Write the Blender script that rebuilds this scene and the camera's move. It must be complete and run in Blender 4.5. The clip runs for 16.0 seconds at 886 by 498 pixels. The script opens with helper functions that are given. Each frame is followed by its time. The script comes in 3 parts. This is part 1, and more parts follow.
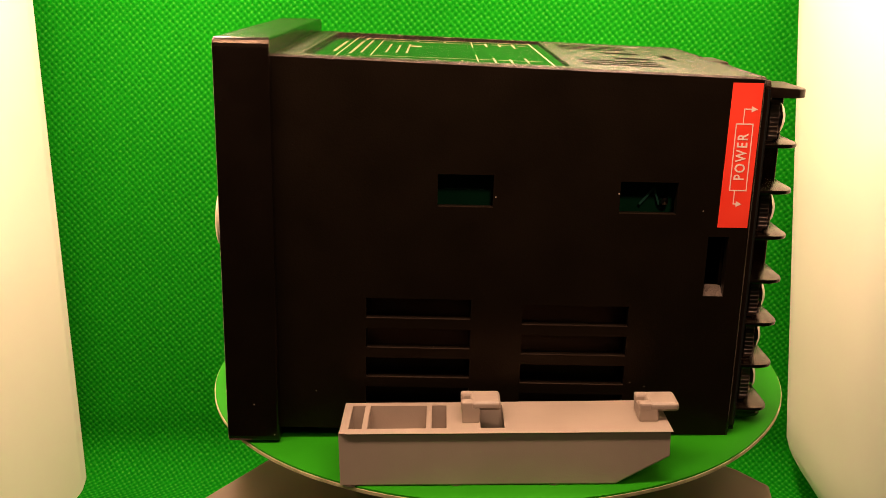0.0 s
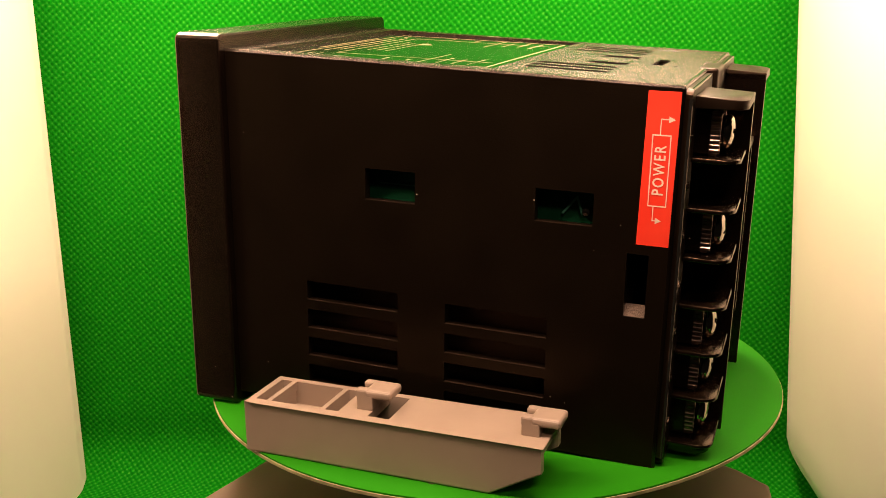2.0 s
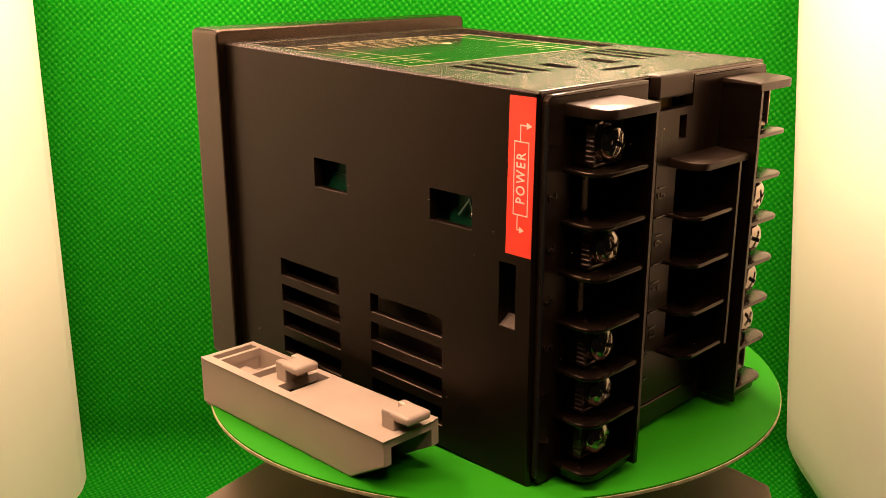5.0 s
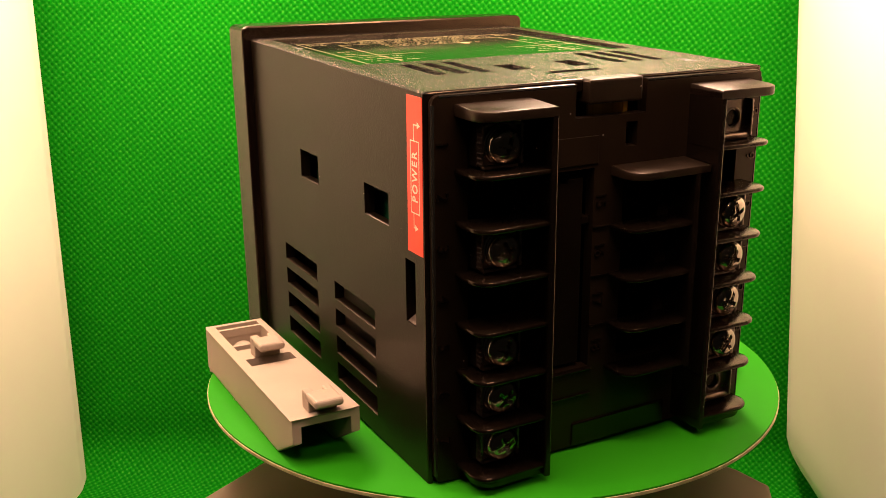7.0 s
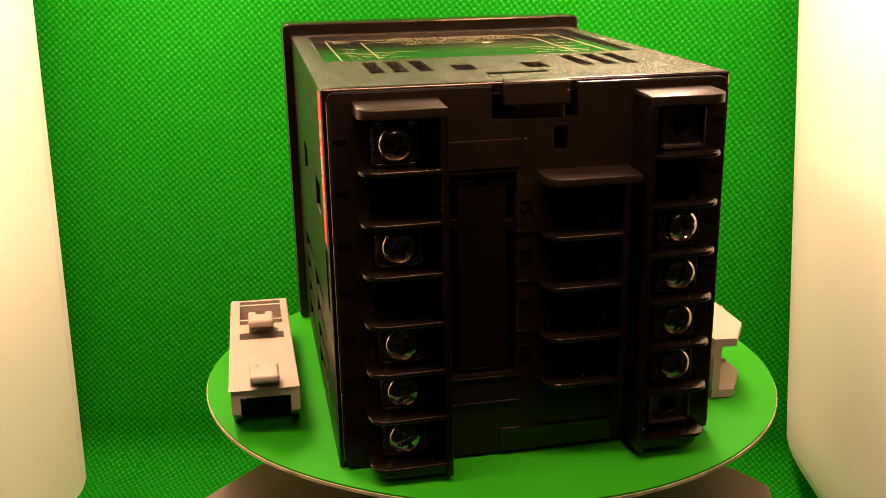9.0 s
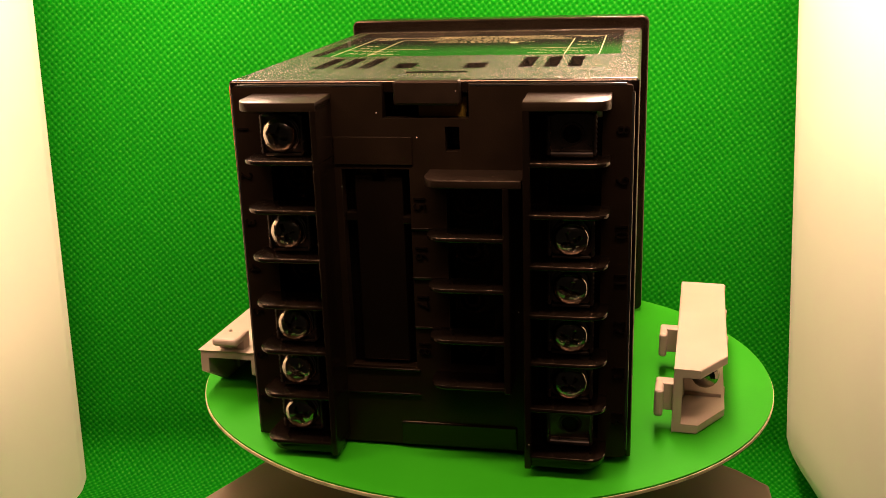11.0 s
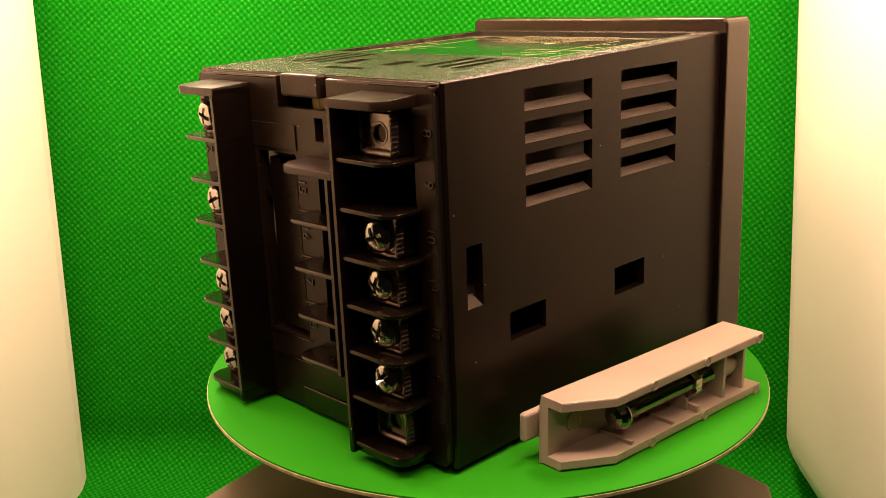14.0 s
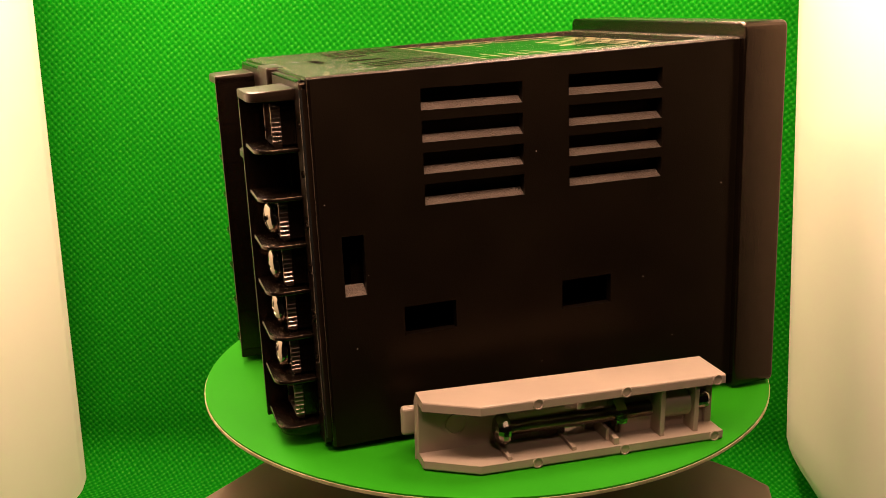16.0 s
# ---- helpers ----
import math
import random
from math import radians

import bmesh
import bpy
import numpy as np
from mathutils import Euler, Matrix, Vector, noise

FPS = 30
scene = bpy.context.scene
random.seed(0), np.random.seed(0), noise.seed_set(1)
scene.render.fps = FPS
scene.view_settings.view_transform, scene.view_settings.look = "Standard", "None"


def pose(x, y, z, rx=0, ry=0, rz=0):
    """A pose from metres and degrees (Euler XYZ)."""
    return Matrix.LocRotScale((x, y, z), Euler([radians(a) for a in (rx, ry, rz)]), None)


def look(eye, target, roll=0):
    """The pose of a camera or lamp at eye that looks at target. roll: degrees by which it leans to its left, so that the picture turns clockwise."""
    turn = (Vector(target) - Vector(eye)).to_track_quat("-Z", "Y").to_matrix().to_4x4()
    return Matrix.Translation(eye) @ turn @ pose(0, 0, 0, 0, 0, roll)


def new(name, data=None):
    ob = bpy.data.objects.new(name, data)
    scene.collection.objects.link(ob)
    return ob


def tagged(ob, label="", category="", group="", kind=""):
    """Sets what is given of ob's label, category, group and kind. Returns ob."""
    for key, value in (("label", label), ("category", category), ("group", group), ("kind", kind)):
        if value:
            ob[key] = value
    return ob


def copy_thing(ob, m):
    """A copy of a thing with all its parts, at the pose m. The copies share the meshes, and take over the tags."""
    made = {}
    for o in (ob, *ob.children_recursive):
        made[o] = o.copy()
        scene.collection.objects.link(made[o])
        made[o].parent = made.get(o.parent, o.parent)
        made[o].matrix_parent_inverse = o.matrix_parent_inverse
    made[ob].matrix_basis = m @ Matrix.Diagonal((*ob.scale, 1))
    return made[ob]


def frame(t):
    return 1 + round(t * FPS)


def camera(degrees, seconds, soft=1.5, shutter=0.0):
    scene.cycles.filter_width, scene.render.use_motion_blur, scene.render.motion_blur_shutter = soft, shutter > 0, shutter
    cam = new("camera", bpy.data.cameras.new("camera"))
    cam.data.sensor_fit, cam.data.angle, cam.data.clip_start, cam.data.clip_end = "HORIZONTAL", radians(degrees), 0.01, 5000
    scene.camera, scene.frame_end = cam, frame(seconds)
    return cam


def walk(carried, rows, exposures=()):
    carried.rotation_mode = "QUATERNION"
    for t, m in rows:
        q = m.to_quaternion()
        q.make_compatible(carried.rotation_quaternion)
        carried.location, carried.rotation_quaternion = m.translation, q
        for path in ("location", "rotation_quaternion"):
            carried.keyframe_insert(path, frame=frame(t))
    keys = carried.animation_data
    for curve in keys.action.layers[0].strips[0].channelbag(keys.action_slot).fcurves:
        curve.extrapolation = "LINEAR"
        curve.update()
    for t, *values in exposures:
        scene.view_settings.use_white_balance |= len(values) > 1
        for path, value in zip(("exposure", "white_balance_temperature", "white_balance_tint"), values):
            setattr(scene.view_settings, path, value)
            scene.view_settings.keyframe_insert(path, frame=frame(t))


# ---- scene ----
cam = camera(48.85, 16.0, soft=0.6)
EYE = Vector((0.0, -0.2730, 0.1070))
AHEAD = Vector((-math.sin(0.0499) * math.cos(0.2593), math.cos(0.0499) * math.cos(0.2593), -math.sin(0.2593)))
CAM = look(EYE, EYE + AHEAD, -0.52)
walk(cam, [(0.0, CAM), (16.0, CAM)])

# ---- light: a small photo box with two strips of lamps under its ceiling ----
world = bpy.data.worlds.new("dim_room")
scene.world = world
world.use_nodes = True
world.node_tree.nodes["Background"].inputs[0].default_value = (1.0, 0.78, 0.5, 1)
world.node_tree.nodes["Background"].inputs[1].default_value = 0.005


def strip_lamp(name, x, y, z, sx, sy, watts, tilt=0, roll=0):
    data = bpy.data.lights.new(name, "AREA")
    data.shape, data.size, data.size_y = "RECTANGLE", sx, sy
    data.energy, data.color = watts, (1.0, 0.645, 0.465)
    ob = new(name, data)
    ob.matrix_world = pose(x, y, z, tilt, roll, 0)
    return ob


strip_lamp("lamp_strip", -0.115, 0.040, 0.182, 0.03, 0.15, 0.94, 0, 0)
strip_lamp("lamp_strip", 0.048, 0.036, 0.182, 0.03, 0.15, 1.08, 0, 0)
strip_lamp("lamp_strip", -0.03, -0.112, 0.182, 0.24, 0.010, 0.74, 0, 0)
# the room's own ceiling lamp, which glints in the screw heads
room = strip_lamp("room_lamp", 0.12, -0.75, 0.72, 0.10, 0.10, 1.5)
room.matrix_world = look((0.12, -0.75, 0.72), (0, 0, 0.05))
scene.view_settings.exposure = 0.0

MM = 0.001


# ---- materials ----
def material(name, base, rough=0.5, metal=0.0, spec=0.5):
    m = bpy.data.materials.new(name)
    m.use_nodes = True
    b = m.node_tree.nodes["Principled BSDF"]
    b.inputs["Base Color"].default_value = (*base, 1)
    b.inputs["Roughness"].default_value = rough
    b.inputs["Metallic"].default_value = metal
    b.inputs["Specular IOR Level"].default_value = spec
    if "black" in name:
        b.inputs["Specular Tint"].default_value = (1.0, 0.70, 0.48, 1)
    return m


def textured(name, dark, light, scale, rough=(0.4, 0.6), metal=0.0, bump=0.1, grain=6000.0, spec=0.5, dist=0.0002, dust=0.0):
    """Two scales of variation: broad stains in colour and gloss, fine grain in relief."""
    m = material(name, dark, rough[0], metal, spec)
    nt = m.node_tree
    b = nt.nodes["Principled BSDF"]
    co = nt.nodes.new("ShaderNodeTexCoord")
    n1 = nt.nodes.new("ShaderNodeTexNoise")
    n1.inputs["Scale"].default_value, n1.inputs["Detail"].default_value = scale, 6
    n2 = nt.nodes.new("ShaderNodeTexNoise")
    n2.inputs["Scale"].default_value, n2.inputs["Detail"].default_value = grain, 3
    for n in (n1, n2):
        nt.links.new(co.outputs["Object"], n.inputs["Vector"])
    ramp = nt.nodes.new("ShaderNodeValToRGB")
    ramp.color_ramp.elements[0].position, ramp.color_ramp.elements[1].position = 0.3, 0.75
    ramp.color_ramp.elements[0].color, ramp.color_ramp.elements[1].color = (*dark, 1), (*light, 1)
    nt.links.new(n1.outputs["Fac"], ramp.inputs["Fac"])
    colour = ramp.outputs["Color"]
    if dust:
        # sparse specks of lint
        vo = nt.nodes.new("ShaderNodeTexVoronoi")
        vo.inputs["Scale"].default_value = 210
        nt.links.new(co.outputs["Object"], vo.inputs["Vector"])
        near = nt.nodes.new("ShaderNodeMath")
        near.operation = "LESS_THAN"
        near.inputs[1].default_value = 0.036
        nt.links.new(vo.outputs["Distance"], near.inputs[0])
        few = nt.nodes.new("ShaderNodeSeparateColor")
        nt.links.new(vo.outputs["Color"], few.inputs["Color"])
        pick = nt.nodes.new("ShaderNodeMath")
        pick.operation = "LESS_THAN"
        pick.inputs[1].default_value = dust
        nt.links.new(few.outputs["Red"], pick.inputs[0])
        both = nt.nodes.new("ShaderNodeMath")
        both.operation = "MULTIPLY"
        nt.links.new(near.outputs[0], both.inputs[0])
        nt.links.new(pick.outputs[0], both.inputs[1])
        mx = nt.nodes.new("ShaderNodeMix")
        mx.data_type = "RGBA"
        mx.inputs["B"].default_value = (0.42, 0.33, 0.25, 1)
        nt.links.new(both.outputs[0], mx.inputs["Factor"])
        nt.links.new(colour, mx.inputs["A"])
        colour = mx.outputs["Result"]
    nt.links.new(colour, b.inputs["Base Color"])
    rr = nt.nodes.new("ShaderNodeMapRange")
    rr.inputs["To Min"].default_value, rr.inputs["To Max"].default_value = rough
    nt.links.new(n1.outputs["Fac"], rr.inputs["Value"])
    nt.links.new(rr.outputs["Result"], b.inputs["Roughness"])
    bp = nt.nodes.new("ShaderNodeBump")
    bp.inputs["Strength"].default_value, bp.inputs["Distance"].default_value = bump, dist
    nt.links.new(n2.outputs["Fac"], bp.inputs["Height"])
    nt.links.new(bp.outputs["Normal"], b.inputs["Normal"])
    return m


def fabric_material():
    """Green spun fabric with a lattice of small pressed dimples, 2.4 mm apart."""
    m = material("green_fabric", (0.02, 0.3, 0.02), 0.9, 0, 0.06)
    nt = m.node_tree
    b = nt.nodes["Principled BSDF"]
    co = nt.nodes.new("ShaderNodeTexCoord")
    uvm = nt.nodes.new("ShaderNodeMapping")
    uvm.inputs["Rotation"].default_value = (0, 0, radians(38))
    nt.links.new(co.outputs["UV"], uvm.inputs["Vector"])
    warp = nt.nodes.new("ShaderNodeTexNoise")
    warp.inputs["Scale"].default_value = 60
    nt.links.new(co.outputs["UV"], warp.inputs["Vector"])
    add = nt.nodes.new("ShaderNodeVectorMath")
    add.operation = "MULTIPLY_ADD"
    add.inputs[1].default_value = (0.0012, 0.0012, 0)
    nt.links.new(warp.outputs["Color"], add.inputs[0])
    nt.links.new(uvm.outputs["Vector"], add.inputs[2])
    sep = nt.nodes.new("ShaderNodeSeparateXYZ")
    nt.links.new(add.outputs["Vector"], sep.inputs[0])
    waves = []
    for axis in "XY":
        k = nt.nodes.new("ShaderNodeMath")
        k.operation = "MULTIPLY"
        k.inputs[1].default_value = 2 * math.pi / 0.0021
        nt.links.new(sep.outputs[axis], k.inputs[0])
        s = nt.nodes.new("ShaderNodeMath")
        s.operation = "SINE"
        nt.links.new(k.outputs[0], s.inputs[0])
        waves.append(s)
    prod = nt.nodes.new("ShaderNodeMath")
    prod.operation = "ADD"
    nt.links.new(waves[0].outputs[0], prod.inputs[0])
    nt.links.new(waves[1].outputs[0], prod.inputs[1])
    fine = nt.nodes.new("ShaderNodeTexNoise")
    fine.inputs["Scale"].default_value, fine.inputs["Detail"].default_value = 900, 4
    nt.links.new(co.outputs["UV"], fine.inputs["Vector"])
    broad = nt.nodes.new("ShaderNodeTexNoise")
    broad.inputs["Scale"].default_value, broad.inputs["Detail"].default_value = 18, 3
    nt.links.new(co.outputs["UV"], broad.inputs["Vector"])
    mixv = nt.nodes.new("ShaderNodeMath")
    mixv.operation = "MULTIPLY_ADD"
    mixv.inputs[1].default_value = 0.165
    nt.links.new(prod.outputs[0], mixv.inputs[0])
    nt.links.new(fine.outputs["Fac"], mixv.inputs[2])
    ramp = nt.nodes.new("ShaderNodeValToRGB")
    e = ramp.color_ramp.elements
    e[0].position, e[1].position = 0.25, 0.92
    e[0].color, e[1].color = (0.0010, 0.158, 0.0015, 1), (0.040, 0.31, 0.018, 1)
    mid = ramp.color_ramp.elements.new(0.62)
    mid.color = (0.0055, 0.215, 0.0045, 1)
    nt.links.new(mixv.outputs[0], ramp.inputs["Fac"])
    tone = nt.nodes.new("ShaderNodeMix")
    tone.data_type, tone.blend_type = "RGBA", "MULTIPLY"
    tone.inputs["Factor"].default_value = 0.35
    nt.links.new(ramp.outputs["Color"], tone.inputs["A"])
    nt.links.new(broad.outputs["Fac"], tone.inputs["B"])
    nt.links.new(tone.outputs["Result"], b.inputs["Base Color"])
    bp = nt.nodes.new("ShaderNodeBump")
    bp.inputs["Strength"].default_value, bp.inputs["Distance"].default_value = 0.7, 0.0004
    nt.links.new(mixv.outputs[0], bp.inputs["Height"])
    nt.links.new(bp.outputs["Normal"], b.inputs["Normal"])
    return m


FABRIC = fabric_material()
WHITE = textured("white_panel", (0.77, 0.71, 0.58), (0.82, 0.76, 0.63), 12, (0.5, 0.65), 0, 0.05, 900)
BLACK = textured("black_plastic", (0.0042, 0.0027, 0.0015), (0.0062, 0.0040, 0.0023), 70, (0.28, 0.36), 0, 0.20, 2400, 0.16, dust=0.35)
BLACK_FINE = textured("black_moulded_plastic", (0.0027, 0.0016, 0.0010), (0.0044, 0.0027, 0.0017), 90, (0.20, 0.28), 0, 0.14, 3000, 0.52, dust=0.25)
GRAIN = textured("black_grained_plastic", (0.008, 0.0066, 0.004), (0.014, 0.011, 0.007), 90, (0.22, 0.30), 0, 1.0, 4200, 0.36, 0.0003, 0.35)
# coarse shell plastic, much paler: overhead light on slopes is put into its colour
LIT_COARSE = textured("black_lit_coarse_plastic", (0.066, 0.050, 0.040), (0.10, 0.077, 0.062), 90, (0.36, 0.46), 0, 1.0, 2000, 0.5, 0.0003, 0.35)
MATT = textured("black_matt_plastic", (0.0058, 0.0034, 0.0019), (0.0092, 0.0054, 0.0030), 90, (0.28, 0.36), 0, 0.16, 2600, 0.30, dust=0.05)
LEDGE = textured("black_worn_plastic", (0.0058, 0.0034, 0.0021), (0.0098, 0.0057, 0.0035), 160, (0.34, 0.42), 0, 0.18, 2400, 0.36, dust=0.35)
GLOSSY = textured("black_film", (0.010, 0.010, 0.009), (0.014, 0.013, 0.011), 60, (0.10, 0.16), 0, 0.02, 900, 0.5)
GOLD = textured("cream_print", (0.24, 0.21, 0.095), (0.32, 0.28, 0.13), 300, (0.4, 0.5), 0, 0.02, 4000)
RED = textured("red_label", (0.80, 0.036, 0.016), (0.86, 0.05, 0.022), 120, (0.4, 0.5), 0, 0.05, 4000)
PRINT = textured("pale_print", (0.72, 0.55, 0.45), (0.8, 0.62, 0.5), 200, (0.5, 0.6), 0, 0.02, 4000)
GREY = textured("grey_beige_plastic", (0.31, 0.24, 0.182), (0.37, 0.288, 0.218), 55, (0.42, 0.55), 0, 0.12, 2500)
STEEL = textured("zinc_steel", (0.36, 0.31, 0.265), (0.52, 0.46, 0.40), 250, (0.10, 0.18), 1.0, 0.30, 850, 0.5, 0.0004)
PLATE = textured("dark_plated_steel", (0.20, 0.15, 0.125), (0.29, 0.225, 0.185), 300, (0.24, 0.34), 1.0, 0.05, 1500)
DARK_STEEL = textured("dark_threaded_steel", (0.23, 0.20, 0.16), (0.34, 0.30, 0.25), 250, (0.12, 0.22), 1.0, 0.05, 3000)
PAPER = textured("green_card", (0.016, 0.212, 0.002), (0.022, 0.247, 0.0035), 25, (0.55, 0.7), 0, 0.08, 1500, 0.12)
CARD_EDGE = textured("cut_card_edge", (0.26, 0.24, 0.10), (0.58, 0.52, 0.28), 260, (0.7, 0.85), 0, 0.3, 1500)
BROWN = textured("dark_brown_plastic", (0.112, 0.074, 0.047), (0.152, 0.103, 0.067), 20, (0.5, 0.65), 0, 0.1, 1200)
BOARD = textured("green_circuit_board", (0.004, 0.045, 0.018), (0.008, 0.075, 0.03), 90, (0.4, 0.5), 0, 0.1, 800, 0.12)
COPPER = textured("amber_tape", (0.42, 0.24, 0.03), (0.62, 0.42, 0.07), 90, (0.35, 0.5), 0, 0.1, 800)
TEAL = textured("teal_lacquer", (0.04, 0.17, 0.11), (0.06, 0.24, 0.16), 300, (0.3, 0.4), 0, 0.1, 2000)
IVORY = textured("ivory_plastic", (0.62, 0.56, 0.36), (0.70, 0.64, 0.42), 60, (0.4, 0.5), 0, 0.05, 2000)


# ---- mesh helpers (millimetres) ----
def part(name, bm, mat, parent=None, label="", smooth=False):
    if bm is not None and not isinstance(bm, bpy.types.Mesh):
        bmesh.ops.recalc_face_normals(bm, faces=bm.faces)
        me = bpy.data.meshes.new(name)
        bmesh.ops.scale(bm, vec=(MM, MM, MM), verts=bm.verts)
        bm.to_mesh(me)
        bm.free()
        me.materials.append(mat)
        if smooth:
            for p in me.polygons:
                p.use_smooth = True
            me.set_sharp_from_angle(angle=radians(40))
    else:
        me = bm
    ob = new(name, me)
    if parent is not None:
        ob.parent = parent
    if label:
        tagged(ob, label)
    return ob


def box(bm, x0, x1, y0, y1, z0, z1, bevel=0.0, seg=2):
    vs = [bm.verts.new((x, y, z)) for x in (x0, x1) for y in (y0, y1) for z in (z0, z1)]
    fs = [bm.faces.new([vs[i] for i in q]) for q in ((0, 1, 3, 2), (4, 6, 7, 5), (0, 4, 5, 1), (2, 3, 7, 6), (0, 2, 6, 4), (1, 5, 7, 3))]
    if bevel:
        es = list({e for f in fs for e in f.edges})
        bmesh.ops.bevel(bm, geom=es, offset=bevel, segments=seg, affect="EDGES", profile=0.5)
    return vs


def prism(bm, outline, axis, lo, hi, bevel=0.0):
    """A closed outline in the plane across the axis, pushed from lo to hi."""
    def at(p, d):
        return {"x": (d, p[0], p[1]), "y": (p[0], d, p[1]), "z": (p[0], p[1], d)}[axis]
    a = [bm.verts.new(at(p, lo)) for p in outline]
    b = [bm.verts.new(at(p, hi)) for p in outline]
    n = len(outline)
    fs = [bm.faces.new(a[::-1]), bm.faces.new(b)]
    fs += [bm.faces.new((a[i], a[(i + 1) % n], b[(i + 1) % n], b[i])) for i in range(n)]
    if bevel:
        es = list(set(fs[0].edges) | set(fs[1].edges))
        bmesh.ops.bevel(bm, geom=es, offset=bevel, segments=2, affect="EDGES", profile=0.5)


def lathe(bm, profile, axis, centre, seg=24):
    """A profile of (radius, height) turned about an axis."""
    rings = []
    for r, h in profile:
        ring = []
        for i in range(seg if r > 1e-6 else 1):
            t = 2 * math.pi * i / seg
            p, q = r * math.cos(t), r * math.sin(t)
            v = {"x": (h, p, q), "y": (p, h, q), "z": (p, q, h)}[axis]
            ring.append(bm.verts.new(Vector(v) + Vector(centre)))
        rings.append(ring)
    for a, b in zip(rings, rings[1:]):
        for i in range(seg):
            j = (i + 1) % seg
            f = [a[i % len(a)], a[j % len(a)], b[j % len(b)], b[i % len(b)]]
            f = list(dict.fromkeys(f))
            if len(f) > 2:
                bm.faces.new(f)


def pierced(bm, a0, a1, b0, b1, holes, thick, place):
    """A panel of real thickness with rectangular holes that go through it. place(a, b, depth) gives the point."""
    A = sorted({a0, a1, *(h[0] for h in holes), *(h[1] for h in holes)})
    B = sorted({b0, b1, *(h[2] for h in holes), *(h[3] for h in holes)})
    A = [a for a in A if a0 <= a <= a1]
    B = [b for b in B if b0 <= b <= b1]

    def solid(i, j):
        if not (0 <= i < len(A) - 1 and 0 <= j < len(B) - 1):
            return False
        a, b = (A[i] + A[i + 1]) / 2, (B[j] + B[j + 1]) / 2
        return not any(h[0] < a < h[1] and h[2] < b < h[3] for h in holes)

    vs = {}

    def vert(i, j, k):
        if (i, j, k) not in vs:
            vs[i, j, k] = bm.verts.new(place(A[i], B[j], thick * k))
        return vs[i, j, k]

    for i in range(len(A) - 1):
        for j in range(len(B) - 1):
            if not solid(i, j):
                continue
            for k in (0, 1):
                bm.faces.new([vert(i, j, k), vert(i + 1, j, k), vert(i + 1, j + 1, k), vert(i, j + 1, k)])
            for di, dj, p, q in ((-1, 0, (i, j), (i, j + 1)), (1, 0, (i + 1, j), (i + 1, j + 1)), (0, -1, (i, j), (i + 1, j)), (0, 1, (i, j + 1), (i + 1, j + 1))):
                if not solid(i + di, j + dj):
                    bm.faces.new([vert(*p, 0), vert(*q, 0), vert(*q, 1), vert(*p, 1)])


def text_mesh(name, words, size, mat, depth=0.08, bold=0.0, spread=1.0):
    """Letters of the built-in font as a mesh in the x-y plane, centred, in millimetres."""
    cu = bpy.data.curves.new(name, "FONT")
    cu.body, cu.size, cu.extrude, cu.resolution_u = words, size * MM, depth * MM / 2, 3
    cu.offset, cu.space_character = bold * MM, spread
    cu.align_x, cu.align_y = "CENTER", "CENTER"
    ob = bpy.data.objects.new(name, cu)
    scene.collection.objects.link(ob)
    me = bpy.data.meshes.new_from_object(ob.evaluated_get(bpy.context.evaluated_depsgraph_get()))
    bpy.data.objects.remove(ob)
    me.materials.clear()
    me.materials.append(mat)
    return me


def empty(name):
    ob = new(name)
    ob.empty_display_size = 0.01
    return ob


# ---- the photo box ----
FLOOR, BACK = -113.0, 140.0


def backdrop():
    """One green sheet: down the back wall, round a soft bend, and forward over the floor."""
    prof = [(BACK, 190 - 6 * i) for i in range(47)]
    z_bend = FLOOR + 22
    prof = [p for p in prof if p[1] > z_bend]
    for i in range(9):
        t = math.pi / 2 * i / 8
        prof.append((BACK - 22 + 22 * math.cos(t), z_bend - 22 * math.sin(t)))
    prof += [(BACK - 22 - 12 * i, FLOOR) for i in range(1, 26)]
    xs = [-205 + 8 * i for i in range(50)]
    bm = bmesh.new()
    uvl = bm.loops.layers.uv.new("uv")
    grid, run, last = [], 0.0, prof[0]
    for y, z in prof:
        run += math.hypot(y - last[0], z - last[1])
        last = (y, z)
        row = []
        for x in xs:
            n = noise.noise(Vector((x * 0.012, run * 0.008, 3.0)))
            row.append((bm.verts.new((x, y + (2.0 * n if z > z_bend else 0), z + (0.8 * n if z <= z_bend else 0))), x * MM, run * MM))
        grid.append(row)
    for r, q in zip(grid, grid[1:]):
        for i in range(len(xs) - 1):
            four = (r[i], r[i + 1], q[i + 1], q[i])
            f = bm.faces.new([v for v, _, _ in four])
            for loop, (_, a, b) in zip(f.loops, four):
                loop[uvl].uv = (a, b)
    ob = part("backdrop", bm, FABRIC, None, "green dimpled spun fabric hung as a curved backdrop", True)
    tagged(ob, category="backdrop", kind="structure")


